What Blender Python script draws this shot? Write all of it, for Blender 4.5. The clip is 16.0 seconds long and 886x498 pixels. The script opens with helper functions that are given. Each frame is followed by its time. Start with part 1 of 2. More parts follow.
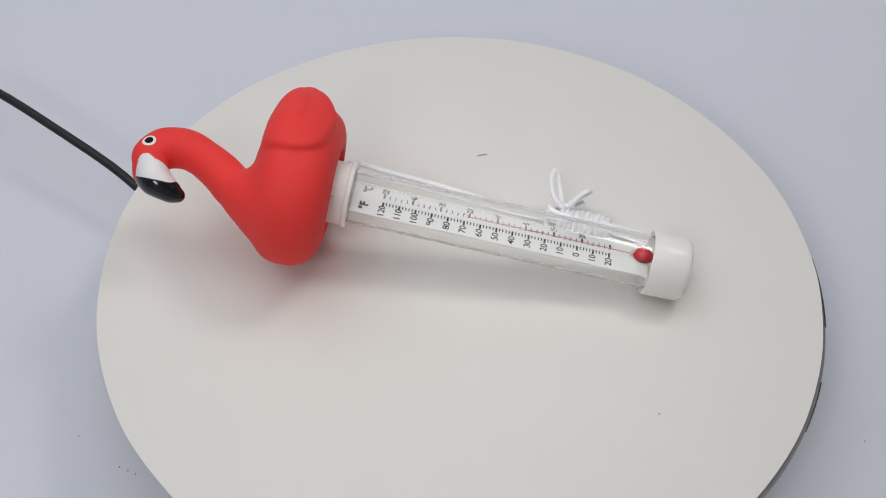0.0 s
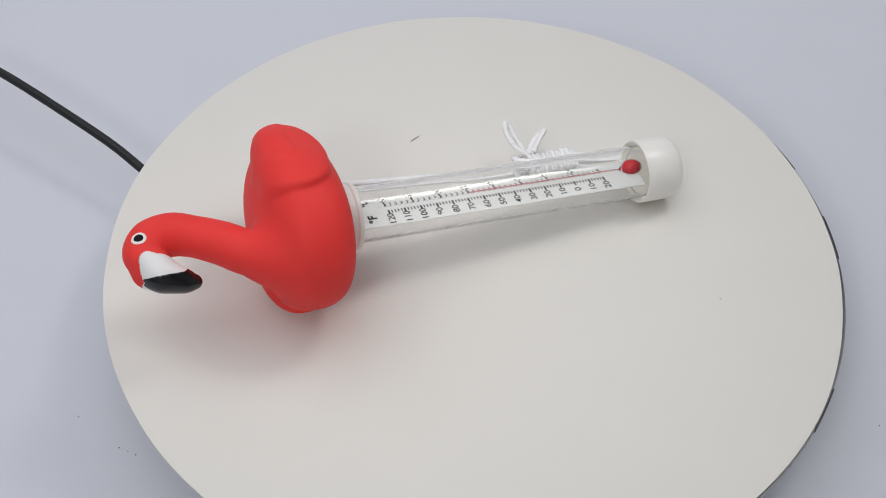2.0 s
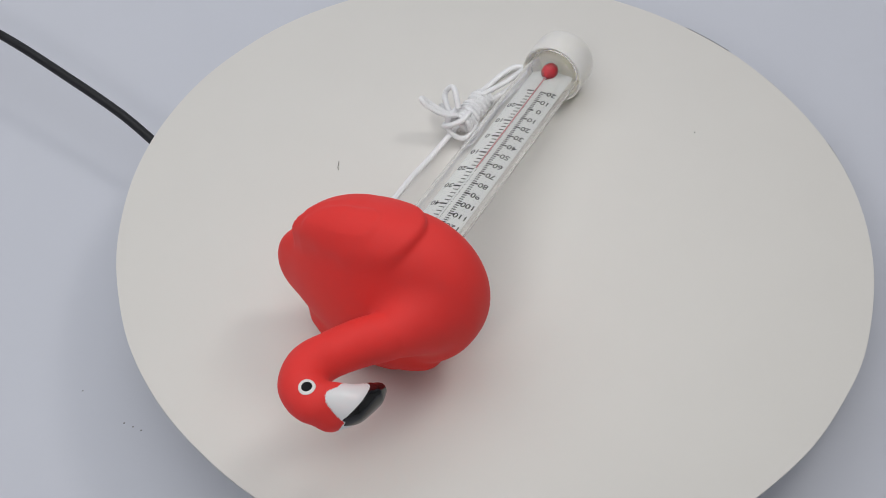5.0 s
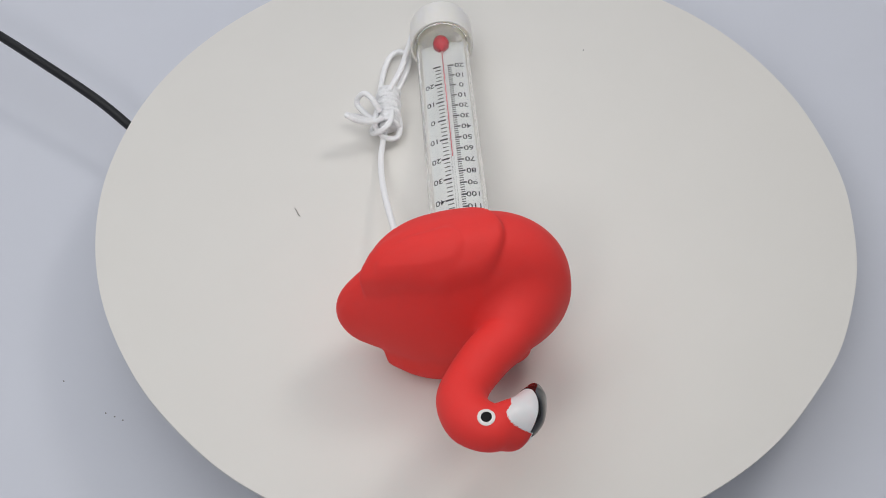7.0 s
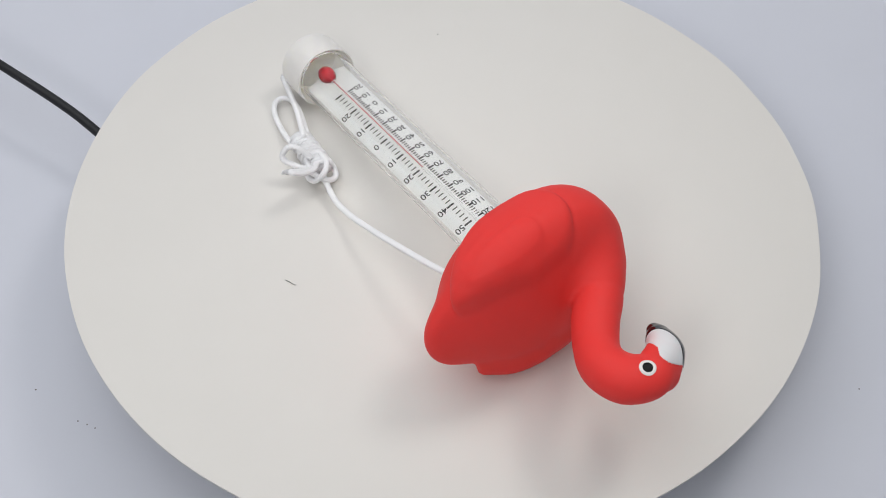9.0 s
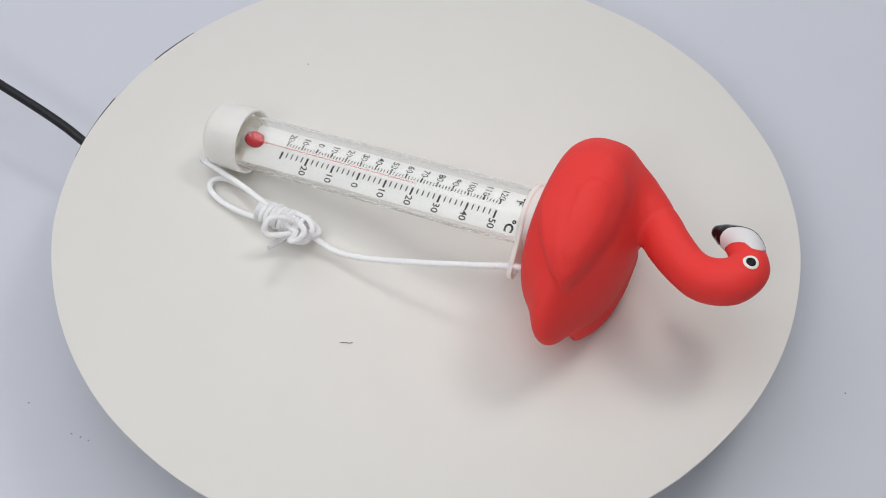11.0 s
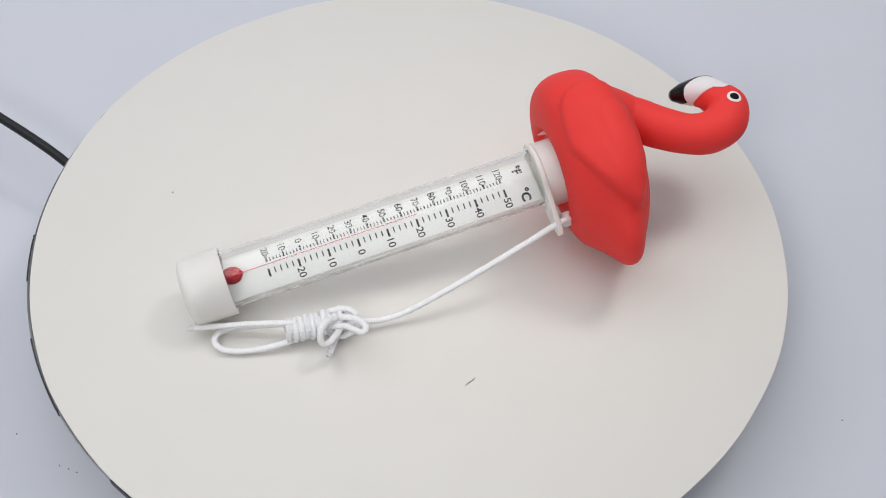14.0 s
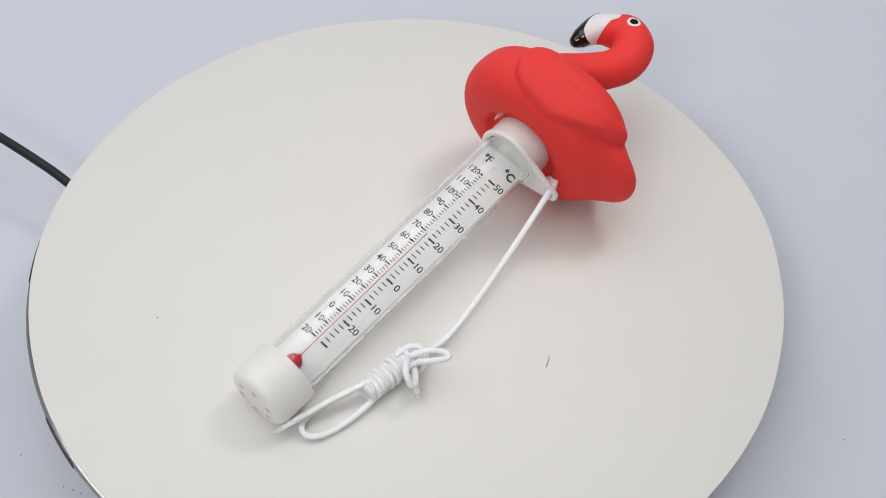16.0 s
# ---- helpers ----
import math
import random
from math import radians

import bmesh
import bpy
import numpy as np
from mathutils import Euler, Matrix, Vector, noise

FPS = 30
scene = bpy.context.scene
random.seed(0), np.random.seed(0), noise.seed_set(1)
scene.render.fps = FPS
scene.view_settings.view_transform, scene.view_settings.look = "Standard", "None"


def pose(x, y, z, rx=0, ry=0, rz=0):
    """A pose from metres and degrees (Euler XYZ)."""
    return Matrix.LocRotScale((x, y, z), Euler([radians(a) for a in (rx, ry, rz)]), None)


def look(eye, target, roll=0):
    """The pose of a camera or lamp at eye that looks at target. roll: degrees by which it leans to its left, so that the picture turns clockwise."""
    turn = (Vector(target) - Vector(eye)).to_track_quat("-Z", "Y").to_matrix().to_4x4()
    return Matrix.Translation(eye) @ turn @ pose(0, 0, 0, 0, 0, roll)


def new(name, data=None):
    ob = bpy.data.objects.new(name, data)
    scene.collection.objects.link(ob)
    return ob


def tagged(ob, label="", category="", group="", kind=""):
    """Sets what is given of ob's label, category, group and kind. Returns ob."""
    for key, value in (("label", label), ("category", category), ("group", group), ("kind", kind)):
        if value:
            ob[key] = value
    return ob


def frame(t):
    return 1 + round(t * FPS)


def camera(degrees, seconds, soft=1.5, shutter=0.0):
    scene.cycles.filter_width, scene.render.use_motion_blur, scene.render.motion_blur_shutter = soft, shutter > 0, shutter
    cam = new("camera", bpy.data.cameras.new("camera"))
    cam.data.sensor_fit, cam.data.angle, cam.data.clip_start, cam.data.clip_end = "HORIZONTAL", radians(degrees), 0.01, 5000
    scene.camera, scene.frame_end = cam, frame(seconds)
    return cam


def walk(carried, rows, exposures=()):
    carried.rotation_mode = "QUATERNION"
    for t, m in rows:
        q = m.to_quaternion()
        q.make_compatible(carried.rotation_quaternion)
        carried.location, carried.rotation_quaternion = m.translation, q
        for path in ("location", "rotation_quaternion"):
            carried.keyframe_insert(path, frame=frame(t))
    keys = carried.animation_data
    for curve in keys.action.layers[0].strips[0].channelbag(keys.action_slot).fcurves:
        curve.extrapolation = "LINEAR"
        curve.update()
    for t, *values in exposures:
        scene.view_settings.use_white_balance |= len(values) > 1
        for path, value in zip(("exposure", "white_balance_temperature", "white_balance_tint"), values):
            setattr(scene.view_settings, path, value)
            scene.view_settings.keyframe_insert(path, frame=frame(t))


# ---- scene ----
cam = camera(35.92, 16.0, soft=1.0)
walk(cam, [
    (0, pose(-0.0029, -0.3445, 0.4290, 39.56, -0.97, 1.91)),
    (0.5, pose(-0.0050, -0.3458, 0.4247, 39.82, -0.96, 1.90)),
    (1, pose(-0.0041, -0.3473, 0.4204, 40.02, -1.09, 2.02)),
    (1.5, pose(-0.0024, -0.3487, 0.4157, 40.16, -1.07, 2.19)),
    (2, pose(-0.0029, -0.3493, 0.4124, 40.17, -0.94, 2.24)),
    (2.5, pose(-0.0058, -0.3476, 0.4102, 39.99, -1.02, 2.62)),
    (3, pose(-0.0086, -0.3447, 0.4089, 39.72, -1.10, 3.06)),
    (3.5, pose(-0.0093, -0.3422, 0.4064, 39.56, -0.99, 2.91)),
    (4, pose(-0.0087, -0.3427, 0.4020, 39.53, -1.06, 2.99)),
    (6.5, pose(-0.0005, -0.3362, 0.3999, 38.33, -0.75, 2.48)),
    (7, pose(-0.0012, -0.3358, 0.3999, 38.18, -0.80, 2.16)),
    (7.5, pose(-0.0021, -0.3375, 0.3995, 38.32, -0.89, 2.06)),
    (8, pose(-0.0014, -0.3387, 0.3983, 38.34, -0.93, 1.77)),
    (8.5, pose(0.0007, -0.3401, 0.3988, 38.69, -0.92, 1.66)),
    (9, pose(0.0044, -0.3413, 0.3983, 39.01, -0.98, 1.39)),
    (11.5, pose(0.0034, -0.3365, 0.4066, 38.69, -1.08, 0.48)),
    (12, pose(0.0039, -0.3340, 0.4040, 38.75, -1.14, 0.35)),
    (12.5, pose(0.0043, -0.3344, 0.4040, 38.88, -1.19, 0.39)),
    (13, pose(0.0050, -0.3326, 0.4046, 38.91, -1.17, 0.31)),
    (13.5, pose(0.0055, -0.3311, 0.4061, 38.92, -1.03, 0.36)),
    (14, pose(0.0062, -0.3284, 0.4068, 38.92, -0.92, 0.42)),
    (14.5, pose(0.0072, -0.3265, 0.4078, 38.87, -0.87, 0.39)),
    (15, pose(0.0077, -0.3240, 0.4100, 38.76, -0.84, 0.24)),
    (15.5, pose(0.0066, -0.3247, 0.4104, 39.01, -0.87, 0.16)),
    (16, pose(0.0028, -0.3302, 0.4089, 39.80, -1.06, 0.20)),
], exposures=[(0.0, -1.11), (2.5, -1.06), (4.0, -1.17), (6.5, -1.20), (7.2, -1.07), (8.0, -1.01), (9.0, -0.98), (12.0, -0.97), (14.0, -0.91), (16.0, -0.90)])

# ---- light ----
world = bpy.data.worlds.new("studio_air")
scene.world = world
world.use_nodes = True
world.node_tree.nodes["Background"].inputs[0].default_value = (0.80, 0.86, 1.0, 1)
world.node_tree.nodes["Background"].inputs[1].default_value = 0.42


def area_lamp(name, eye, target, size, power, colour):
    data = bpy.data.lights.new(name, "AREA")
    data.shape, data.size, data.energy, data.color = "SQUARE", size, power, colour
    ob = new(name, data)
    ob.matrix_world = look(eye, target)
    return ob


area_lamp("softbox_back", (0.46, 0.31, 1.0), (0, 0, 0), 0.26, 5.2, (1.0, 0.975, 0.94))
area_lamp("softbox_front", (-0.32, -0.84, 0.88), (-0.05, 0, 0), 0.26, 4.5, (1.0, 0.985, 0.96))
# Wide overhead fill, added only to lift the shadows; no such lamp is known.
area_lamp("top_fill", (-0.42, 0.05, 1.40), (-0.15, 0, 0), 1.7, 28.5, (0.97, 0.985, 1.0))


# ---- materials ----
def material(name, colour, rough=0.5, metal=0.0, vary=0.06, scale=60.0, bump=0.0, bump_scale=400.0, transmission=0.0,
             ior=1.45, subsurface=0.0, radius=(0.004, 0.001, 0.001), coat=0.0, spec=0.5):
    m = bpy.data.materials.new(name)
    m.use_nodes = True
    nt = m.node_tree
    b = nt.nodes["Principled BSDF"]
    b.inputs["Roughness"].default_value = rough
    b.inputs["Metallic"].default_value = metal
    b.inputs["Transmission Weight"].default_value = transmission
    b.inputs["IOR"].default_value = ior
    b.inputs["Coat Weight"].default_value = coat
    b.inputs["Specular IOR Level"].default_value = spec
    if subsurface:
        b.inputs["Subsurface Weight"].default_value = subsurface
        b.inputs["Subsurface Radius"].default_value = radius
        b.inputs["Subsurface Scale"].default_value = 1.0
    tc = nt.nodes.new("ShaderNodeTexCoord")
    if vary:
        n = nt.nodes.new("ShaderNodeTexNoise")
        n.inputs["Scale"].default_value = scale
        n.inputs["Detail"].default_value = 6.0
        nt.links.new(tc.outputs["Object"], n.inputs["Vector"])
        n2 = nt.nodes.new("ShaderNodeTexNoise")
        n2.inputs["Scale"].default_value = scale * 0.12
        n2.inputs["Detail"].default_value = 3.0
        nt.links.new(tc.outputs["Object"], n2.inputs["Vector"])
        add = nt.nodes.new("ShaderNodeMath")
        add.operation = "ADD"
        nt.links.new(n.outputs["Fac"], add.inputs[0])
        nt.links.new(n2.outputs["Fac"], add.inputs[1])
        ramp = nt.nodes.new("ShaderNodeValToRGB")
        ramp.color_ramp.elements[0].position, ramp.color_ramp.elements[1].position = 0.3, 0.7
        half = nt.nodes.new("ShaderNodeMath")
        half.operation = "MULTIPLY"
        half.inputs[1].default_value = 0.5
        nt.links.new(add.outputs[0], half.inputs[0])
        nt.links.new(half.outputs[0], ramp.inputs[0])
        ramp.color_ramp.elements[0].color = (*[c * (1 - vary) for c in colour], 1)
        ramp.color_ramp.elements[1].color = (*[min(1, c * (1 + vary)) for c in colour], 1)
        nt.links.new(ramp.outputs[0], b.inputs["Base Color"])
    else:
        b.inputs["Base Color"].default_value = (*colour, 1)
    if bump:
        n3 = nt.nodes.new("ShaderNodeTexNoise")
        n3.inputs["Scale"].default_value = bump_scale
        n3.inputs["Detail"].default_value = 4.0
        nt.links.new(tc.outputs["Object"], n3.inputs["Vector"])
        bp = nt.nodes.new("ShaderNodeBump")
        bp.inputs["Strength"].default_value = bump
        bp.inputs["Distance"].default_value = 0.0004
        nt.links.new(n3.outputs["Fac"], bp.inputs["Height"])
        nt.links.new(bp.outputs[0], b.inputs["Normal"])
    return m


M_SWEEP = material("blue_white_paper", (0.640, 0.660, 0.733), 0.75, vary=0.012, scale=25, bump=0.05, bump_scale=300)
M_ROOM = material("white_wall_paint", (0.78, 0.78, 0.78), 0.8, vary=0.02, scale=8)
M_CARD = material("warm_white_board", (0.765, 0.743, 0.706), 0.6, vary=0.012, scale=40, bump=0.06, bump_scale=500)
M_RIM = material("polished_platter_rim", (0.55, 0.55, 0.54), 0.16, metal=0.9, vary=0.1, scale=30)
M_BLACK = material("black_plastic", (0.012, 0.012, 0.013), 0.4, vary=0.1, scale=80, bump=0.05)
M_RUBBER = material("black_cable_rubber", (0.008, 0.0085, 0.011), 0.5, vary=0.15, scale=120, bump=0.06)
M_CORAL = material("coral_vinyl", (0.83, 0.050, 0.045), 0.60, vary=0.035, scale=45, bump=0.03, bump_scale=900,
                   subsurface=0.22, radius=(0.008, 0.0016, 0.0013), spec=0.25)
M_BEAK = material("white_glossy_paint", (0.80, 0.78, 0.79), 0.3, vary=0.03, scale=90, subsurface=0.1)
M_GLOSS = material("black_glossy_paint", (0.006, 0.006, 0.007), 0.12, vary=0, coat=0.4)
M_PUPIL = material("black_eye_paint", (0.008, 0.008, 0.009), 0.35, vary=0, spec=0.12)
M_EYE = material("white_eye_paint", (0.82, 0.80, 0.78), 0.35, vary=0.02)
M_PLASTIC = material("ivory_plastic", (0.90, 0.875, 0.815), 0.28, vary=0.02, scale=60, subsurface=0.45,
                     radius=(0.005, 0.005, 0.004))
M_TUBE = material("clear_plastic", (0.99, 0.99, 0.985), 0.02, vary=0, transmission=1.0, ior=1.42)
M_GLASS = material("clear_glass", (0.99, 0.99, 0.99), 0.02, vary=0, transmission=1.0, ior=1.15)
M_SCALE = material("milky_scale_plastic", (0.92, 0.935, 0.93), 0.30, vary=0.01, scale=120, transmission=0.72, ior=1.10, spec=0.3)
M_INK = material("black_printing_ink", (0.007, 0.007, 0.008), 0.5, vary=0.1, scale=300)
M_RED = material("red_thermometer_spirit", (0.40, 0.010, 0.018), 0.2, vary=0.08, scale=300)
M_CORD = material("white_nylon_cord", (0.91, 0.91, 0.93), 0.32, vary=0.02, scale=500, subsurface=0.35,
                  radius=(0.002, 0.002, 0.002))
M_COLUMN = material("thin_pink_spirit", (0.58, 0.15, 0.17), 0.4, vary=0.05, scale=300)
M_FRAY = material("frayed_nylon", (0.96, 0.96, 0.98), 0.45, vary=0.02, scale=500, transmission=0.35, ior=1.2)
M_FLASH = material("pale_pink_vinyl", (0.85, 0.42, 0.42), 0.45, vary=0.05, scale=300, subsurface=0.3, radius=(0.003, 0.001, 0.001))
M_DUST = material("dark_dust", (0.05, 0.04, 0.035), 0.8, vary=0.3, scale=900)
M_HOLE_SHADE = material("shaded_plastic", (0.66, 0.645, 0.61), 0.5, vary=0.05)


# ---- mesh tools ----
def mesh_of(name, verts, faces, mat, smooth=True):
    me = bpy.data.meshes.new(name)
    me.from_pydata([tuple(v) for v in verts], [], [tuple(f) for f in faces])
    me.update()
    if smooth:
        me.polygons.foreach_set("use_smooth", [True] * len(me.polygons))
    me.materials.append(mat)
    return me


def child(name, me, parent, label="", at=None):
    ob = new(name, me)
    ob.parent = parent
    if at is not None:
        ob.matrix_local = at
    return tagged(ob, label) if label else ob


def from_bm(name, bm, mat, smooth=False):
    me = bpy.data.meshes.new(name)
    bm.to_mesh(me)
    bm.free()
    if smooth:
        me.polygons.foreach_set("use_smooth", [True] * len(me.polygons))
    me.materials.append(mat)
    return me


def box(name, lo, hi, mat, bevel=0.0):
    bm = bmesh.new()
    bmesh.ops.create_cube(bm, size=1.0)
    for v in bm.verts:
        v.co = [lo[i] + (v.co[i] + 0.5) * (hi[i] - lo[i]) for i in range(3)]
    if bevel:
        bmesh.ops.bevel(bm, geom=bm.edges[:], offset=bevel, segments=2, affect="EDGES")
    return from_bm(name, bm, mat)


def lathe(name, profile, mat, axis="z", n=96, closed=False, wobble=None, centre=(0, 0)):
    """Turns (radius, height) pairs about an axis; wobble(angle) scales every radius."""
    verts, faces = [], []
    for r, hgt in profile:
        for i in range(n):
            a = 2 * math.pi * i / n
            k = r * (wobble(a) if wobble else 1.0)
            c, s = k * math.cos(a) + centre[0], k * math.sin(a) + centre[1]
            verts.append((c, s, hgt) if axis == "z" else (hgt, c, s))
    m = len(profile)
    for j in range(m if closed else m - 1):
        for i in range(n):
            q = [j * n + i, j * n + (i + 1) % n, ((j + 1) % m) * n + (i + 1) % n, ((j + 1) % m) * n + i]
            faces.append(q)
    me = mesh_of(name, verts, faces, mat)
    bm = bmesh.new()
    bm.from_mesh(me)
    bmesh.ops.remove_doubles(bm, verts=bm.verts[:], dist=1e-6)
    bmesh.ops.recalc_face_normals(bm, faces=bm.faces[:])
    bm.to_mesh(me)
    bm.free()
    me.polygons.foreach_set("use_smooth", [True] * len(me.polygons))
    me.set_sharp_from_angle(angle=radians(38))
    return me


def spline(points, step):
    """A smooth line through the points, at even steps."""
    p = np.array(points, float)
    p = np.vstack([2 * p[0] - p[1], p, 2 * p[-1] - p[-2]])
    out = []
    for i in range(1, len(p) - 2):
        t = np.linspace(0, 1, 40, endpoint=False)[:, None]
        a, b, c, d = p[i - 1:i + 3]
        out.append(0.5 * (2 * b + (c - a) * t + (2 * a - 5 * b + 4 * c - d) * t ** 2 + (3 * b - a - 3 * c + d) * t ** 3))
    out = np.vstack(out + [p[-2][None]])
    s = np.r_[0, np.cumsum(np.linalg.norm(np.diff(out, axis=0), axis=1))]
    k = np.linspace(0, s[-1], max(4, int(s[-1] / step)))
    return np.stack([np.interp(k, s, out[:, i]) for i in range(3)], 1), k


def sweep(name, points, radius, mat, step=0.0005, n=10, braid=0.0, flat=1.0):
    """A round cord along a line; braid presses a woven relief into it."""
    p, s = spline(points, step)
    t = np.gradient(p, axis=0)
    t /= np.linalg.norm(t, axis=1)[:, None]
    up = np.array([0.0, 0.0, 1.0])
    a = np.cross(t, up)
    a[np.linalg.norm(a, axis=1) < 1e-3] = (1, 0, 0)
    a /= np.linalg.norm(a, axis=1)[:, None]
    b = np.cross(a, t)
    ang = np.linspace(0, 2 * np.pi, n, endpoint=False)
    q = s[:, None] * (2 * np.pi / 0.0021)
    rel = np.sin(3 * ang + q) * np.sin(3 * ang - q)
    r = radius * (1 + 0.12 * braid * rel)
    v = p[:, None] + r[..., None] * (np.cos(ang)[None, :, None] * a[:, None] + flat * np.sin(ang)[None, :, None] * b[:, None])
    m = len(p)
    verts = np.vstack([v.reshape(-1, 3), p[:1], p[-1:]])
    faces = [(i * n + j, i * n + (j + 1) % n, (i + 1) * n + (j + 1) % n, (i + 1) * n + j) for i in range(m - 1) for j in range(n)]
    faces += [(m * n, (j + 1) % n, j) for j in range(n)]
    faces += [(m * n + 1, (m - 1) * n + j, (m - 1) * n + (j + 1) % n) for j in range(n)]
    return mesh_of(name, verts, faces, mat)


def solid(name, field, lo, hi, h, mat, scale=0.001):
    """The surface where field(points) is zero, as a closed mesh of quads (millimetres in, metres out)."""
    ax = [np.arange(lo[i], hi[i] + h, h) for i in range(3)]
    g = np.stack(np.meshgrid(*ax, indexing="ij"), -1)
    f = field(g.reshape(-1, 3)).reshape(g.shape[:3])
    nx, ny, nz = f.shape
    total = np.zeros((nx - 1, ny - 1, nz - 1, 3))
    count = np.zeros((nx - 1, ny - 1, nz - 1))
    for d in range(3):
        lo_s, hi_s = [slice(None)] * 3, [slice(None)] * 3
        lo_s[d], hi_s[d] = slice(0, -1), slice(1, None)
        f0, f1 = f[tuple(lo_s)], f[tuple(hi_s)]
        cross = (f0 < 0) != (f1 < 0)
        w = np.where(cross, f0 / np.where(cross, f0 - f1, 1), 0)
        pt = g[tuple(lo_s)] * (1 - w[..., None]) + g[tuple(hi_s)] * w[..., None]
        o1, o2 = [k for k in range(3) if k != d]
        for i in (0, 1):
            for j in (0, 1):
                s = [slice(None)] * 3
                s[o1] = slice(i, i + (f.shape[o1] - 1))
                s[o2] = slice(j, j + (f.shape[o2] - 1))
                c = cross[tuple(s)]
                total += np.where(c[..., None], pt[tuple(s)], 0)
                count += c
    active = count > 0
    index = -np.ones(active.shape, int)
    index[active] = np.arange(active.sum())
    v = total[active] / count[active][:, None]
    for _ in range(3):
        e = 0.02
        f0 = field(v)
        gr = np.stack([(field(v + e * np.eye(3)[k]) - field(v - e * np.eye(3)[k])) / (2 * e) for k in range(3)], 1)
        stp = f0[:, None] * gr / np.maximum((gr ** 2).sum(1), 0.05)[:, None]
        v = v - np.clip(stp, -h, h) * 0.9
    faces = []
    for d in range(3):
        o1, o2 = [k for k in range(3) if k != d]
        lo_s, hi_s = [slice(1, -1)] * 3, [slice(1, -1)] * 3
        lo_s[d], hi_s[d] = slice(0, -1), slice(1, None)
        f0, f1 = f[tuple(lo_s)], f[tuple(hi_s)]
        cross = np.argwhere((f0 < 0) != (f1 < 0))
        if not len(cross):
            continue
        flip = f0[tuple(cross.T)] < 0
        base = cross.copy()
        base[:, o1] += 1
        base[:, o2] += 1

        def at(i, j):
            q = base.copy()
            q[:, o1] -= i
            q[:, o2] -= j
            return index[tuple(q.T)]
        quad = np.stack([at(1, 1), at(0, 1), at(0, 0), at(1, 0)], 1)
        if d == 1:
            flip = ~flip
        quad[~flip] = quad[~flip][:, ::-1]
        faces.append(quad)
    return mesh_of(name, v * scale, np.vstack(faces).tolist(), mat)


def ellipsoid(p, c, r):
    q = p - np.array(c)
    r = np.array(r)
    k0 = np.linalg.norm(q / r, axis=1)
    k1 = np.linalg.norm(q / r ** 2, axis=1)
    return k0 * (k0 - 1) / np.maximum(k1, 1e-6)


def cone(p, a, ra, b, rb):
    a, b = np.array(a, float), np.array(b, float)
    d = b - a
    t = np.clip(((p - a) @ d) / (d @ d), 0, 1)
    return np.linalg.norm(p - a - t[:, None] * d, axis=1) - (ra + (rb - ra) * t)


def chain(p, stops, step=1.0):
    """A bending tube of changing radius through (x, y, z, r) stops."""
    fine, _ = spline([s[:3] for s in stops], step)
    key = np.array(stops)
    s0 = np.r_[0, np.cumsum(np.linalg.norm(np.diff(key[:, :3], axis=0), axis=1))]
    s1 = np.r_[0, np.cumsum(np.linalg.norm(np.diff(fine, axis=0), axis=1))]
    rad = np.interp(s1 / s1[-1], s0 / s0[-1], key[:, 3])
    out = np.full(len(p), 1e3)
    for c, r in zip(fine, rad):
        out = np.minimum(out, np.linalg.norm(p - c, axis=1) - r)
    return out


def blend(a, b, k):
    h = np.clip(0.5 + 0.5 * (b - a) / k, 0, 1)
    return b + (a - b) * h - k * h * (1 - h)


def carve(a, b, k):
    """a without b, with a rounded edge."""
    return -blend(-a, b, k)


# ---- the studio ----
GROUND = -0.045


def studio():
    prof = [(-1.6, GROUND), (0.75, GROUND)]
    prof += [(0.75 + 0.35 * math.sin(a), GROUND + 0.35 - 0.35 * math.cos(a)) for a in np.linspace(0.1, math.pi / 2, 14)]
    prof += [(1.10, 1.4)]
    verts, faces = [], []
    for y, z in prof:
        verts += [(-1.6, y, z), (1.6, y, z)]
    for i in range(len(prof) - 1):
        faces.append((2 * i, 2 * i + 1, 2 * i + 3, 2 * i + 2))
    ob = new("backdrop", mesh_of("backdrop", verts, faces, M_SWEEP))
    so = ob.modifiers.new("thickness", "SOLIDIFY")
    so.thickness, so.offset = 0.002, -1
    tagged(ob, "seamless bluish white paper sweep under the turntable", "backdrop", kind="structure")
    # Unseen room shell, added to give reflections and bounced light white surroundings.
    zt, zb = 2.3, -0.78
    for name, lo, hi in (("wall_north", (-1.75, 1.7, zb), (1.75, 1.8, zt)), ("wall_south", (-1.75, -1.8, zb), (1.75, -1.7, zt)),
                         ("wall_west", (-1.85, -1.8, zb), (-1.75, 1.8, zt)), ("wall_east", (1.75, -1.8, zb), (1.85, 1.8, zt)),
                         ("ceiling", (-1.85, -1.8, zt), (1.85, 1.8, zt + 0.1)), ("floor", (-1.85, -1.8, zb - 0.1), (1.85, 1.8, zb))):
        tagged(new(name, box(name, lo, hi, M_ROOM)), "unseen matt white surface, added as white surroundings for reflections", name.split("_")[0], kind="structure")
    top = box("table", (-1.6, -1.6, GROUND - 0.032), (1.6, 1.1, GROUND - 0.003), M_ROOM, 0.004)
    ob = tagged(new("studio_table", None), "plain white table under the paper sweep", "table")
    ob.location = (0, 0, zb)
    child("tabletop", top, ob, at=Matrix.Translation((0, 0, -zb)))
    leg = box("leg", (-0.03, -0.03, 0), (0.03, 0.03, GROUND - 0.032 - zb), M_ROOM, 0.003)
    for x in (-1.5, 1.5):
        for y in (-1.5, 1.0):
            child("leg", leg, ob, at=Matrix.Translation((x, y, 0)))


studio()


# ---- the turntable ----
PAPER_C = (0.0002, -0.0046)


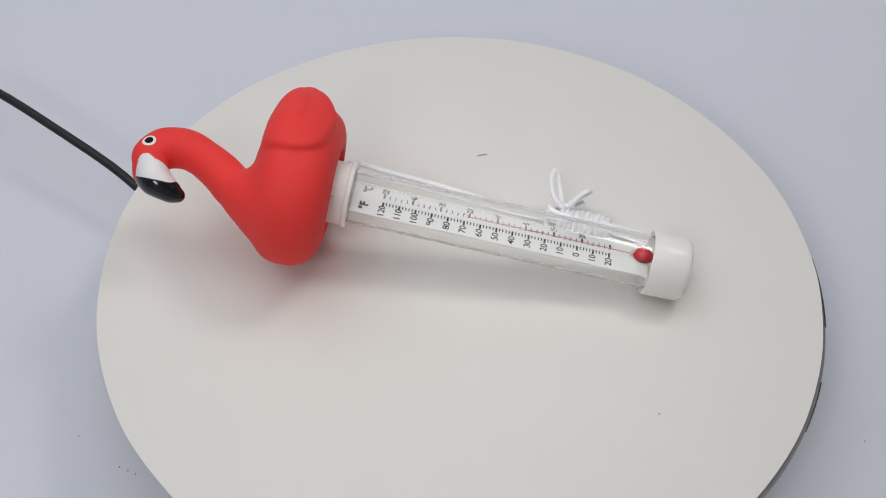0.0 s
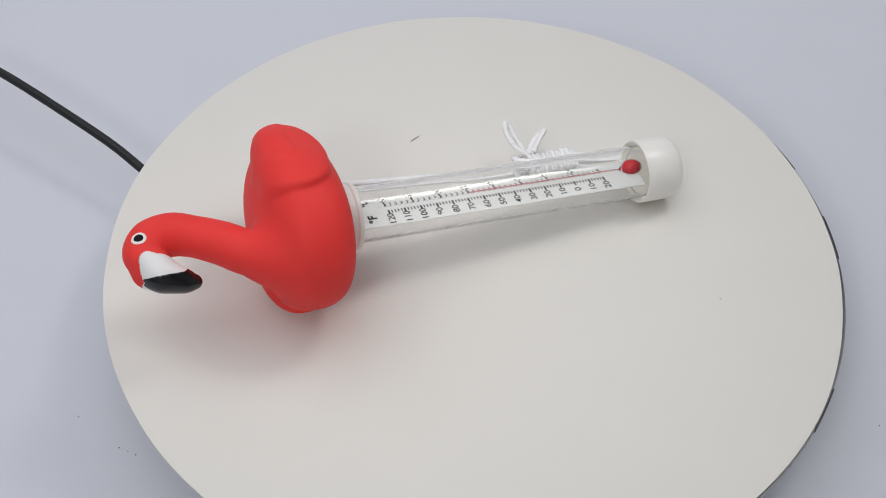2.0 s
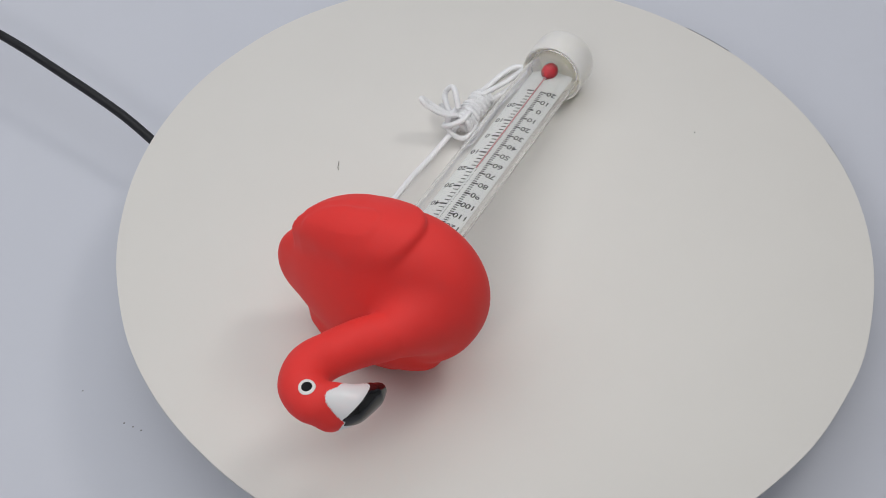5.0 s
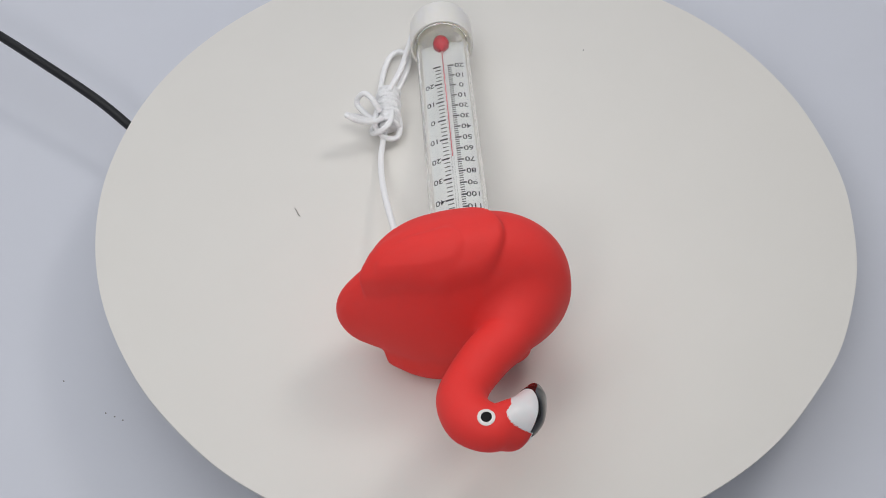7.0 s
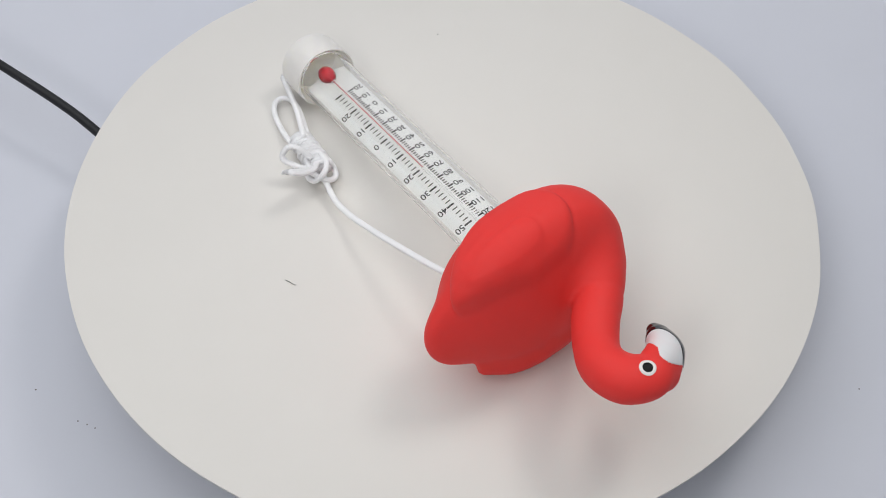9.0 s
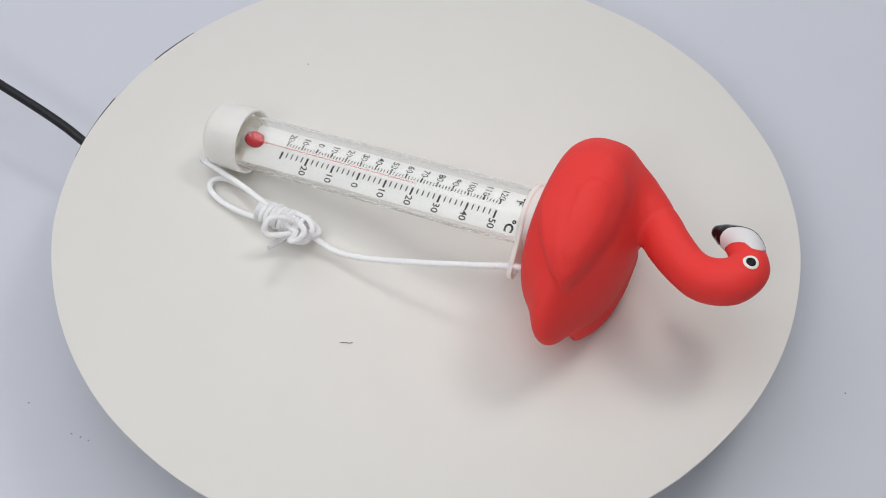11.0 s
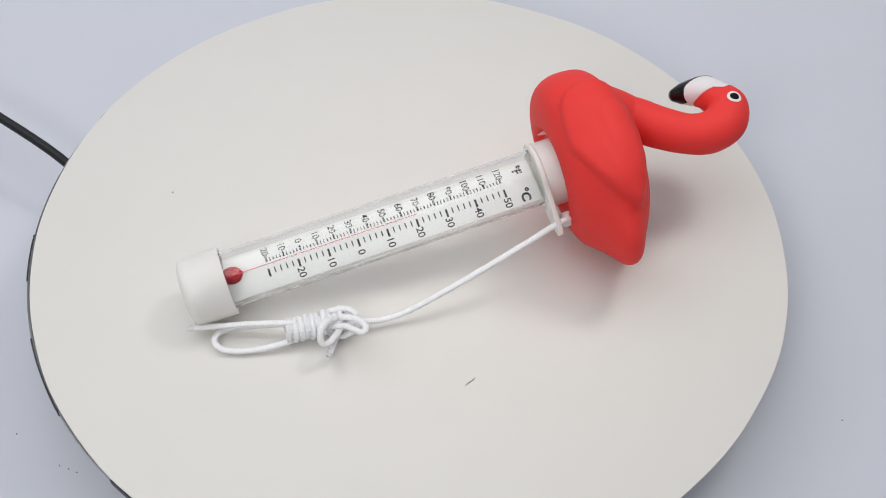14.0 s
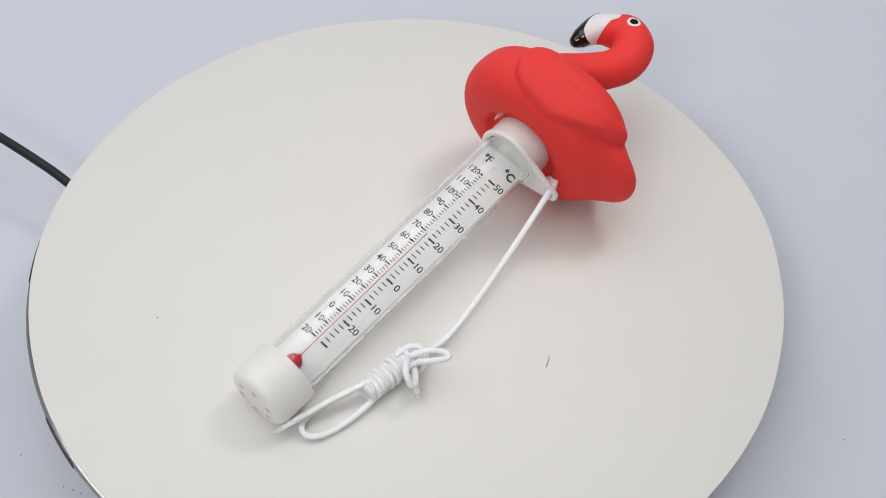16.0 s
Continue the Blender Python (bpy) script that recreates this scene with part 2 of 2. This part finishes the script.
def uneven(seed, amount):
    rnd = random.Random(seed)
    terms = [(k, rnd.uniform(-1, 1) / (k ** 0.55), rnd.uniform(0, 6.28)) for k in range(3, 26)]
    return lambda a: 1 + amount * sum(c * math.cos(k * a + ph) for k, c, ph in terms)


def turntable():
    tt = tagged(new("turntable", None), "motorised display turntable with a polished rim on the paper sweep", "turntable")
    tt.location = (0, 0, GROUND)
    child("base", lathe("base", [(0.0, 0.0), (0.098, 0.0), (0.100, 0.002), (0.096, 0.028), (0.09, 0.032), (0.0, 0.032)], M_BLACK),
          tt, "matt black plastic base")
    ring = [(0.0, -0.0062), (0.1375, -0.0062), (0.1395, -0.0056), (0.1416, -0.0047), (0.1421, -0.0035), (0.1421, -0.0018),
            (0.1412, -0.0012), (0.0, -0.0012)]
    plate = child("platter", lathe("platter", ring, M_RIM, n=160, centre=(0.0026, -0.0060)), tt, "shiny grey rimmed round platter",
                  Matrix.Translation((0, 0, -GROUND)))
    # dark tape on the rim
    for a0, a1 in ((-26, -17), (-60, -52), (22, 62), (-120, -104), (-6, 8), (170, 186)):
        n = 12
        verts, faces = [], []
        for i in range(n + 1):
            a = radians(a0 + (a1 - a0) * i / n)
            for r, z in ((0.1424, -0.0016), (0.1424, -0.0044), (0.1414, -0.0044), (0.1414, -0.0016)):
                verts.append((r * math.cos(a) + 0.0026, r * math.sin(a) - 0.0060, z))
        for i in range(n):
            faces += [(4 * i + k, 4 * i + (k + 1) % 4, 4 * i + 4 + (k + 1) % 4, 4 * i + 4 + k) for k in range(4)]
        faces += [(3, 2, 1, 0), tuple(4 * n + k for k in range(4))]
        child("tape", mesh_of("tape", verts, faces, M_BLACK, False), plate, "black tape on the rim")
    disc = [(0.0, -0.0011), (0.1430, -0.0011), (0.14355, -0.0009), (0.14358, -0.0002), (0.1433, 0.0), (0.0, 0.0)]
    sheet = new("round_board", lathe("round_board", disc, M_CARD, n=240, wobble=uneven(4, 0.0021), centre=PAPER_C))
    tagged(sheet, "hand-cut round warm white card lying on the turntable", "board")
    return tt, plate, sheet


turn, platter, board = turntable()


def power_cable():
    ob = tagged(new("power_cable", None), "black rubber power cable running to the turntable", "cable")
    pts = [(-0.110, 0.0275, -0.025), (-0.126, 0.0405, -0.0225), (-0.142, 0.0540, -0.0200), (-0.157, 0.0657, -0.0175), (-0.180, 0.0812, -0.0150),
           (-0.215, 0.1050, -0.0140), (-0.25, 0.127, -0.017), (-0.32, 0.171, -0.030), (-0.42, 0.24, -0.0411), (-0.8, 0.50, -0.0420), (-1.3, 0.6, -0.0420)]
    child("sheath", sweep("sheath", pts, 0.0020, M_RUBBER, 0.003, 14), ob)
    child("strain_relief", sweep("strain_relief", [(-0.092, 0.012, -0.027), (-0.105, 0.022, -0.0255), (-0.12, 0.034, -0.0235)], 0.0042, M_BLACK, 0.002, 14), ob)
    return ob


power_cable()


# ---- the thermometer ----
# own axes: x along the tube from the bulb to the bird, y to the bird's breast, z to its upper flank
ux = Vector((-0.9828, 0.1204, 0.1402)).normalized()
hy = Vector((-ux.y, ux.x, 0)).normalized()
if hy.y > 0:
    hy = -hy
nz = ux.cross(hy)
uy = (hy * math.cos(radians(12)) + nz * math.sin(radians(12))).normalized()
uz = ux.cross(uy)
LIE = Matrix.Translation((0.0713, -0.0042, 0.0144)) @ Matrix((ux, uy, uz)).transposed().to_4x4()

HEAD_STOPS = [(146.4, 15.5, -0.9, 14.4), (158.8, 11.9, -0.9, 8.3), (167.9, 3.7, -0.4, 8.0), (176.6, -2.7, -0.2, 7.55), (184.2, -5.3, 0.3, 8.0),
              (191.85, -3.2, 0.0, 8.15), (196.0, 3.0, -0.8, 7.2), (193.0, 9.3, -1.15, 5.75)]
BEAK_STOPS = [(195.05, 7.6, -4.5, 6.4), (191.1, 13.0, -3.3, 6.2), (184.4, 16.05, -4.9, 4.1), (181.05, 16.9, -5.3, 2.45)]
# body: centre along and across, then the three radii and the softness of the join
BODY = [(142.84, 0.08, 13.24, 33.2, 29.7, 0), (135.24, 6.56, 16.1, 27.8, 28.1, 6), (135.33, -8.65, 16.5, 25.5, 26.5, 7), (138.9, -26.8, 7.8, 17.6, 17.2, 6)]
WING = [(141.3, 4.4, 0, 12.5), (140.8, -5.0, 0, 13.4), (141.9, -15.0, 0, 10.3), (143.0, -23.5, 0, 6.35), (144.0, -30.0, 0, 2.15)]
FEATHER = [(146.0, -2.0, 0, 5.6), (146.2, -10.0, 0, 5.4), (146.2, -18.0, 0, 3.6), (146.0, -24.0, 0, 1.4)]


def neck_field(p):
    return chain(p, HEAD_STOPS, 0.8)


def beak_field(p):
    return chain(p, BEAK_STOPS, 0.3)


def head_field(p):
    return blend(neck_field(p), beak_field(p), 1.6)


def smooth_max(a, b, k):
    return -blend(-a, -b, k)


def body_core(q):
    core = None
    for x, y, rx, ry, rz, k in BODY:
        e = ellipsoid(q, (x, y, 0), (rx, ry, rz))
        core = e if core is None else blend(core, e, k)
    return smooth_max(core, 123.4 - q[:, 0], 5)


def wing_pads(q, core):
    """Both folded wings: low pads on the flanks with a round shoulder, an inner feather and raised quills towards the tips."""
    f = q * np.array([1.0, 1.0, 0.0])
    d = chain(f, WING)
    d = smooth_max(d, 4.0 - np.abs(q[:, 2]), 1.5)
    rear = np.clip((-q[:, 1] - 6) / 18, 0, 1)
    swell = 2.2 + 0.1 * np.clip(-d / 8, 0, 1) + 2.0 * rear
    inner = chain(f, FEATHER)
    swell += 0.6 * np.clip(0.5 - inner / 1.8, 0, 1)
    for a, b in (((136.5, -8, 0), (140.8, -26.5, 0)), ((141.0, -10, 0), (143.3, -29.0, 0))):
        swell += 0.65 * np.clip((-q[:, 1] - 8) / 16, 0, 1) * np.exp(-(cone(f, a, 0.0, b, 0.0) / 1.7) ** 2)
    return smooth_max(core - swell, d, 1.7)


def bird_field(p):
    q = p - np.array([0.0, 0.0, 0.57])
    core = body_core(q)
    recess = np.maximum(np.hypot(p[:, 1], p[:, 2]) - 17.2 + 0.6 * (p[:, 0] - 123.4), p[:, 0] - 126.9)
    body = carve(blend(core, wing_pads(q, core), 0.8), recess, 1.5)
    return blend(body, chain(p, HEAD_STOPS[:7]), 4)


BEAK_MID = -4.0


def beak_line(p):
    """How far a point lies past the edge of the white paint, a V with its points on the cheeks."""
    h = np.abs(p[:, 2] - BEAK_MID)
    w = np.clip((p[:, 0] - 193) / 5, 0, 1)
    return p[:, 1] - (8.2 + w * 0.7 * np.maximum(9 - h, 0) + (1 - w) * np.clip((196.5 - p[:, 0]) * 0.45, 0, 1.9))


def beak_ridge(p):
    """Positive where the black paint covers the ridge and the tip."""
    h = np.abs(p[:, 2] - BEAK_MID)
    return 0.65 * (p[:, 1] - 15.76) - 0.76 * (h - 2.9) - 0.02 * (p[:, 0] - 188.4) + 0.5 * np.maximum(0, 184.5 - p[:, 0])


def beak_white(p):
    return np.maximum(np.maximum(head_field(p) - 0.12, -0.8 * beak_line(p)), beak_field(p) - 3.0)


def beak_black(p):
    d = np.maximum(head_field(p) - 0.26, -beak_ridge(p))
    return np.maximum(np.maximum(d, 0.3 - 0.8 * beak_line(p)), beak_field(p) - 3.0)


def eye_field(p, r, lift, c):
    return np.maximum(np.minimum(head_field(p), bird_field(p)) - lift, np.linalg.norm(p - np.array(c), axis=1) - r)


def build_thermometer():
    th = tagged(new("pool_thermometer", None), "floating pool thermometer with a coral flamingo lying on the card", "thermometer")
    # flamingo
    full = lambda p: np.minimum(bird_field(p), head_field(p))
    bird = child("flamingo", solid("flamingo", full, (118, -52, -42), (208, 44, 42), 0.9, M_CORAL), th, "coral red matt vinyl flamingo", LIE)
    child("beak", solid("beak", beak_white, (174, 4, -16), (204, 26, 8), 0.35, M_BEAK), bird, "white painted beak")
    child("beak_tip", solid("beak_tip", beak_black, (174, 4, -16), (204, 26, 8), 0.3, M_GLOSS), bird, "glossy black beak tip")
    eye = (197.1, 2.4, 6.2)
    child("eye", solid("eye", lambda p: eye_field(p, 2.75, 0.15, eye), (191, -4, 0), (203, 8, 11), 0.3, M_EYE), bird, "white eye ring")
    child("pupil", solid("pupil", lambda p: eye_field(p, 1.75, 0.3, eye), (191, -4, 0), (203, 8, 11), 0.25, M_PUPIL), bird, "black pupil")
    glint = (eye[0] + 0.75, eye[1] - 0.7, eye[2])
    child("eye_glint", solid("eye_glint", lambda p: eye_field(p, 0.5, 0.42, glint), (195, -2, 1), (200, 4, 10), 0.15, M_EYE), bird, "tiny white painted glint")
    mm = 0.001
    spur = [(0, 122.6), (0.35, 123.4), (0.9, 125.6), (1.5, 127.6), (0, 127.6)]
    child("moulding_flash", lathe("moulding_flash", [(r * mm, h * mm) for r, h in spur], M_FLASH, "x", n=16, centre=(12.6 * mm, 7.3 * mm)), bird, "pale pink moulding flash")
    # collar with cord tab
    rim = [(10.9, 117.0), (12.5, 117.0), (12.9, 117.4), (12.9, 118.6), (12.5, 119.0), (12.3, 119.2), (12.4, 128.6), (11.2, 128.6), (10.9, 127.6)]
    collar = child("collar", lathe("collar", [(r * mm, h * mm) for r, h in rim], M_PLASTIC, "x", closed=True), th, "ivory plastic collar", LIE)

    floor_cup = [(0, 119.6), (9.4, 119.6), (10.8, 119.2), (10.8, 121.4), (0, 121.4)]
    child("collar_floor", lathe("collar_floor", [(r * mm, h * mm) for r, h in floor_cup], M_PLASTIC, "x"), collar, "ivory plastic floor closing the tube")

    def tab(p):
        flat = np.abs(p[:, 0] - 118.1) - 1.0
        q = np.stack([np.full(len(p), 0.0), p[:, 2], p[:, 1]], 1)
        d2 = cone(q, (0, 0, -6.0), 10.5, (0, -2.0, -21.0), 3.3)
        d = np.maximum(d2, flat)
        d = np.maximum(d, -(np.hypot(p[:, 1], p[:, 2]) - 11.4))
        return np.maximum(d, -(np.hypot(p[:, 1] + 20.8, p[:, 2] + 2.0) - 1.7))
    child("cord_tab", solid("cord_tab", tab, (116, -27, -13), (120, 0, 13), 0.5, M_PLASTIC), collar, "flat ivory eyelet")
    # tube
    wall = [(10.6, -3.0), (10.6, 118.5), (9.7, 118.5), (9.7, -3.0)]
    tube = child("tube", lathe("tube", [(r * mm, h * mm) for r, h in wall], M_TUBE, "x", n=128, closed=True), th, "clear plastic tube", LIE)
    tube.visible_shadow = False
    # cap
    cp = [(0, -17.6), (9.0, -17.6), (11.2, -17.1), (12.3, -15.8), (12.65, -14.0), (12.8, -1.9), (12.6, -1.4), (12.0, -1.4), (11.8, -1.9),
          (11.6, -14.0), (0, -14.0)]
    cap = child("cap", lathe("cap", [(r * mm, h * mm) for r, h in cp], M_PLASTIC, "x"), th, "ivory plastic end cap", LIE)
    # Closed discs on the cap end; their greyer colour paints the shade inside each hole.
    hole = lathe("vent_hole", [(0, -17.68), (0.9, -17.68), (1.15, -17.75), (1.3, -17.6), (1.3, -17.2), (0, -17.2)], M_HOLE_SHADE, "x", n=20)
    for a in (90, 150, 205, 270, 330, 30):
        v = Vector((0, 7.2 * math.cos(radians(a)), 7.2 * math.sin(radians(a))))
        hm = hole.copy()
        for vert in hm.vertices:
            vert.co = (vert.co + v) * mm
        child("vent_hole", hm, cap)
    # scale card and printing
    arch, crown = 30.0, 1.1

    def bent(x, y, h):
        """A point of the arched strip: along it, across its curve, and above it."""
        a = y / arch
        return (x * mm, (arch + h) * math.sin(a) * mm, (crown - arch + (arch + h) * math.cos(a)) * mm)

    verts, faces, n = [], [], 24
    for x in (-1.5, 116.5):
        for k in range(n + 1):
            y = -8.9 + 17.8 * k / n
            verts += [bent(x, y, 0.0), bent(x, y, -0.5)]
    for k in range(n):
        a, b = 2 * k, 2 * (n + 1) + 2 * k
        faces += [(a, b, b + 2, a + 2), (a + 1, a + 3, b + 3, b + 1), (a, a + 2, a + 3, a + 1), (b, b + 1, b + 3, b + 2)]
    faces += [(0, 1, 2 * n + 3, 2 * n + 2), (2 * n, 4 * n + 2, 4 * n + 3, 2 * n + 1)]
    card = child("scale_card", mesh_of("scale_card", verts, faces, M_SCALE), th, "milky white arched scale strip with black print", LIE)
    card.data.set_sharp_from_angle(angle=radians(40))
    shapes = {}

    def tick(x, y0, y1, wide):
        key = (round(y1 - y0, 2), wide)
        if key not in shapes:
            shapes[key] = box("tick", (-wide / 2 * mm, -key[0] / 2 * mm, -0.05 * mm), (wide / 2 * mm, key[0] / 2 * mm, 0.06 * mm), M_INK)
        y = (y0 + y1) / 2
        child("tick", shapes[key], card, at=Matrix.Translation(bent(x, y, 0.0)) @ pose(0, 0, 0, -math.degrees(y / arch), 0, 0))

    for i in range(71):
        x = 14.0 + i * 1.288
        tick(x, 1.5, 3.9 if i % 5 == 0 else 3.0, 0.75 if i % 5 == 0 else 0.42)
    for i in range(41):
        x = 13.7 + i * 2.264
        tick(x, -4.4 if i % 5 == 0 else -3.5, -1.3, 0.75 if i % 5 == 0 else 0.42)

    def print_text(words, x, y, size):
        cu = bpy.data.curves.new("numeral", "FONT")
        cu.body, cu.size, cu.align_x, cu.align_y, cu.extrude = words, size * mm, "CENTER", "CENTER", 0.02 * mm
        cu.offset = (0.18 if size > 4 else 0.04) * mm
        tmp = bpy.data.objects.new("numeral", cu)
        scene.collection.objects.link(tmp)
        bpy.context.view_layer.update()
        me = bpy.data.meshes.new_from_object(tmp.evaluated_get(bpy.context.evaluated_depsgraph_get()))
        bpy.data.objects.remove(tmp)
        me.materials.clear()
        me.materials.append(M_INK)
        for vert in me.vertices:
            vert.co = bent(x + vert.co.y / mm, y - vert.co.x / mm, 0.03 + vert.co.z / mm)
        child("numeral", me, card)

    for i in range(15):
        print_text(str(abs(-20 + 10 * i)), 14.0 + i * 6.44, 6.1, 3.7)
    for i in range(8):
        print_text(str(abs(-20 + 10 * i)), 13.7 + 11.32 * (i + 1) - 0.2, -6.5, 3.8)
    print_text("\u00b0F", 111.2, 5.2, 4.6)
    print_text("\u00b0C", 111.0, -5.5, 4.6)
    child("hole_ring", lathe("hole_ring", [(1.35 * mm, 0.0), (1.6 * mm, 0.12 * mm), (1.85 * mm, 0.0)], M_SCALE, n=24), card,
          at=Matrix.Translation((107.0 * mm, 0.2 * mm, 1.1 * mm)))
    # glass stem
    stem = [(0, -3.6), (1.7, -3.2), (2.9, -1.6), (3.3, 0.8), (2.9, 3.0), (1.6, 4.6), (0.5, 6.0), (0.5, 108.0), (0.4, 108.8), (0, 109.0)]
    lift = LIE @ Matrix.Translation((0, 0, 2.4 * mm))
    glass = child("glass_stem", lathe("glass_stem", [(r * mm, h * mm) for r, h in stem], M_GLASS, "x", n=32), th, "thin glass stem", lift)
    glass.visible_shadow = False
    spirit = [(0, -3.0), (1.4, -2.7), (2.5, -1.2), (2.9, 0.8), (2.4, 2.7), (1.0, 4.1), (0.45, 4.5), (0, 5.0)]
    child("spirit", lathe("spirit", [(r * mm, h * mm) for r, h in spirit], M_RED, "x", n=24), glass, "red thermometer spirit")
    column = [(0, 4.7), (0.15, 4.9), (0.15, 71.0), (0, 71.2)]
    child("spirit_column", lathe("spirit_column", [(r * mm, h * mm) for r, h in column], M_COLUMN, "x", n=16), glass, "thin pink line of spirit")
    return th


thermo = build_thermometer()


# ---- the cord, knotted and tied to the collar ----
def build_cord(th):
    def cord(name, pts, parent, label="", r=1.12, mat=None, braid=1.0):
        return child(name, sweep(name, [[c * 0.001 for c in p] for p in pts], r * 0.001, mat or M_CORD, 0.0002, 18, braid, 0.86), parent, label)

    co = cord("cord", [(-49.5, 28.2, 24.6), (-46.5, 30.0, 27.2), (-42, 30.4, 26.9), (-30, 30.6, 22.4), (-13, 30.7, 16.4), (4, 30.4, 10.4), (17, 29.4, 5.8),
                       (27, 28.0, 4.2), (36, 25.4, 5.6), (42, 23.2, 6.2)], th, "braided white nylon cord in a hitched bundle", 1.15)
    child("end_knot", sweep("end_knot", [(-0.0515, 0.0264, 0.0215), (-0.0498, 0.0268, 0.0228), (-0.0472, 0.0278, 0.0242)], 0.0026, M_CORD, 0.0002, 18, 1.0), co, "fused end knot")
    # strands that leave the bundle
    cord("loop", [(56, 17.6, 6.6), (62, 15.0, 5.2), (69, 11.6, 4.2), (77, 8.6, 3.4), (82.2, 8.6, 3.0), (84.6, 11.4, 2.8), (83.2, 15.0, 2.4), (78, 18.2, 2.0),
                  (70, 20.9, 2.4), (62, 22.8, 3.8), (56, 23.4, 5.0)], co)
    cord("free_strand", [(56, 20.2, 9.4), (62, 17.0, 8.6), (70, 12.9, 7.6), (80, 8.9, 7.0), (89.6, 5.2, 6.4)], co)
    # wrapped turns round the bundle, unevenly laid
    a, b = Vector((40.0, 23.6, 6.4)), Vector((60.2, 19.6, 5.6))
    d = (b - a).normalized()
    side = d.cross(Vector((0, 0, 1))).normalized()
    lift = side.cross(d)
    pts, turns = [], 16
    for i in range(turns * 14 + 1):
        w = 2 * math.pi * i / 14
        f = i / (turns * 14)
        c = a + (b - a) * (f + 0.018 * math.sin(w * 0.37))
        rr = 4.1 + 0.35 * math.sin(w * 0.61 + 1.0) + 0.25 * math.sin(w * 1.43) - 0.5 * f
        pts.append(c + side * rr * math.cos(w) + lift * rr * 0.86 * math.sin(w))
    cord("wrap", pts, co, "tight uneven turns of cord", 1.05)
    cord("core_strand", [(39, 23.6, 6.4), (46, 22.0, 6.6), (53, 20.6, 6.2), (60, 19.4, 5.8)], co, "", 3.3)
    # slack turns at the hitch
    cord("end_turn", [(47, 18.4, 6.4), (41, 18.2, 5.0), (36.4, 19.8, 4.0), (34.6, 23.2, 5.0), (35.6, 27.0, 7.4), (40, 28.4, 8.8), (46, 26.6, 9.6)], co)
    cord("hitch", [(44, 21.0, 10.6), (38.5, 22.4, 10.8), (35.6, 25.6, 10.0), (36.6, 29.2, 7.0), (41, 29.2, 4.6), (46, 26.6, 3.2)], co)
    cord("standing_loop", [(41.0, 25.0, 10.4), (37.0, 29.6, 13.0), (35.9, 35.4, 16.0), (37.0, 39.0, 18.0), (38.6, 38.6, 17.0), (39.4, 34.6, 13.8), (40.8, 28.6, 9.6)], co, "", 1.1)
    cord("side_loop", [(41.5, 26.8, 7.4), (45.4, 30.8, 8.8), (49.8, 33.6, 10.0), (51.7, 33.2, 12.2), (50.6, 30.6, 15.4), (47.2, 28.0, 15.0), (43.4, 25.6, 11.6)], co, "", 1.15)
    # frayed cut ends
    rnd = random.Random(3)
    for pts in ([(89.6, 5.2, 6.4), (91.0, 4.6, 6.2)], [(42.5, 27.5, 8.0), (46.0, 31.6, 6.0), (49.2, 34.4, 4.6)]):
        end = cord("loose_end", [pts[0], tuple((u + v) / 2 for u, v in zip(pts[0], pts[-1])), pts[-1]], co,
                   "loose translucent cut cord end", 1.15, M_FRAY)
        tip, back = Vector(pts[-1]), Vector(pts[-2])
        for _ in range(7):
            out = tip + (tip - back).normalized() * 1.0 + Vector([rnd.uniform(-0.9, 0.9) for _ in range(3)])
            child("frayed_strand", sweep("frayed_strand", [tuple(q * 0.001) for q in (back, tip, out)], 0.00035, M_FRAY, 0.0004, 6), end)


build_cord(thermo)


# ---- dust ----
def dust():
    made = []
    hair = new("hair", sweep("hair", [(0.0098, 0.0640, 0.0002), (0.0082, 0.0634, 0.0003), (0.0066, 0.0631, 0.0003), (0.0055, 0.0624, 0.0002)], 0.00011, M_DUST, 0.0004, 6))
    made.append(tagged(hair, "short dark hair lying on the white card", "hair"))
    speck = bmesh.new()
    bmesh.ops.create_icosphere(speck, subdivisions=1, radius=0.00033)
    for v in speck.verts:
        v.co.z *= 0.5
    me = from_bm("dust_speck", speck, M_DUST)
    for x, y in ((0.0755, -0.0656),):
        ob = new("dust_speck", me)
        ob.data.transform(Matrix.Translation((x, y, 0.0001)))
        made.append(tagged(ob, "tiny dark dust speck on the white card", "dust", "dust on the card"))
    g = bmesh.new()
    bmesh.ops.create_icosphere(g, subdivisions=1, radius=0.00033)
    for v in g.verts:
        v.co.z *= 0.5
    me = from_bm("dust_speck", g, M_DUST)
    for x, y in ((-0.1252, -0.0736), (-0.1285, -0.0722), (-0.1322, -0.0708), (-0.1509, -0.0574), (0.1663, -0.0458)):
        ob = new("dust_speck", me)
        ob.location = (x, y, GROUND + 0.0001)
        tagged(ob, "tiny dark dust speck on the paper sweep", "dust", "dust on the sweep")
    return made


specks = dust()


# ---- what turns ----
TURN = [(0, -0.04), (0.5, 7.17), (1, 14.39), (1.5, 21.74), (2, 29.12), (2.5, 36.53), (3, 43.95),
        (3.5, 51.25), (4, 58.67), (6.5, 95.25), (7, 102.60), (7.5, 109.93), (8, 117.30), (8.5, 124.66),
        (9, 132.03), (11.5, 169.13), (12, 176.41), (12.5, 183.73), (13, 190.98), (13.5, 198.25), (14, 205.55),
        (14.5, 212.88), (15, 220.28), (15.5, 227.71), (16, 235.27)]


def motions():
    for ob in (board, thermo, *specks):
        walk(ob, [(t, pose(0, 0, 0, 0, 0, a)) for t, a in TURN])
    walk(platter, [(t, pose(0, 0, -GROUND, 0, 0, a)) for t, a in TURN])


motions()
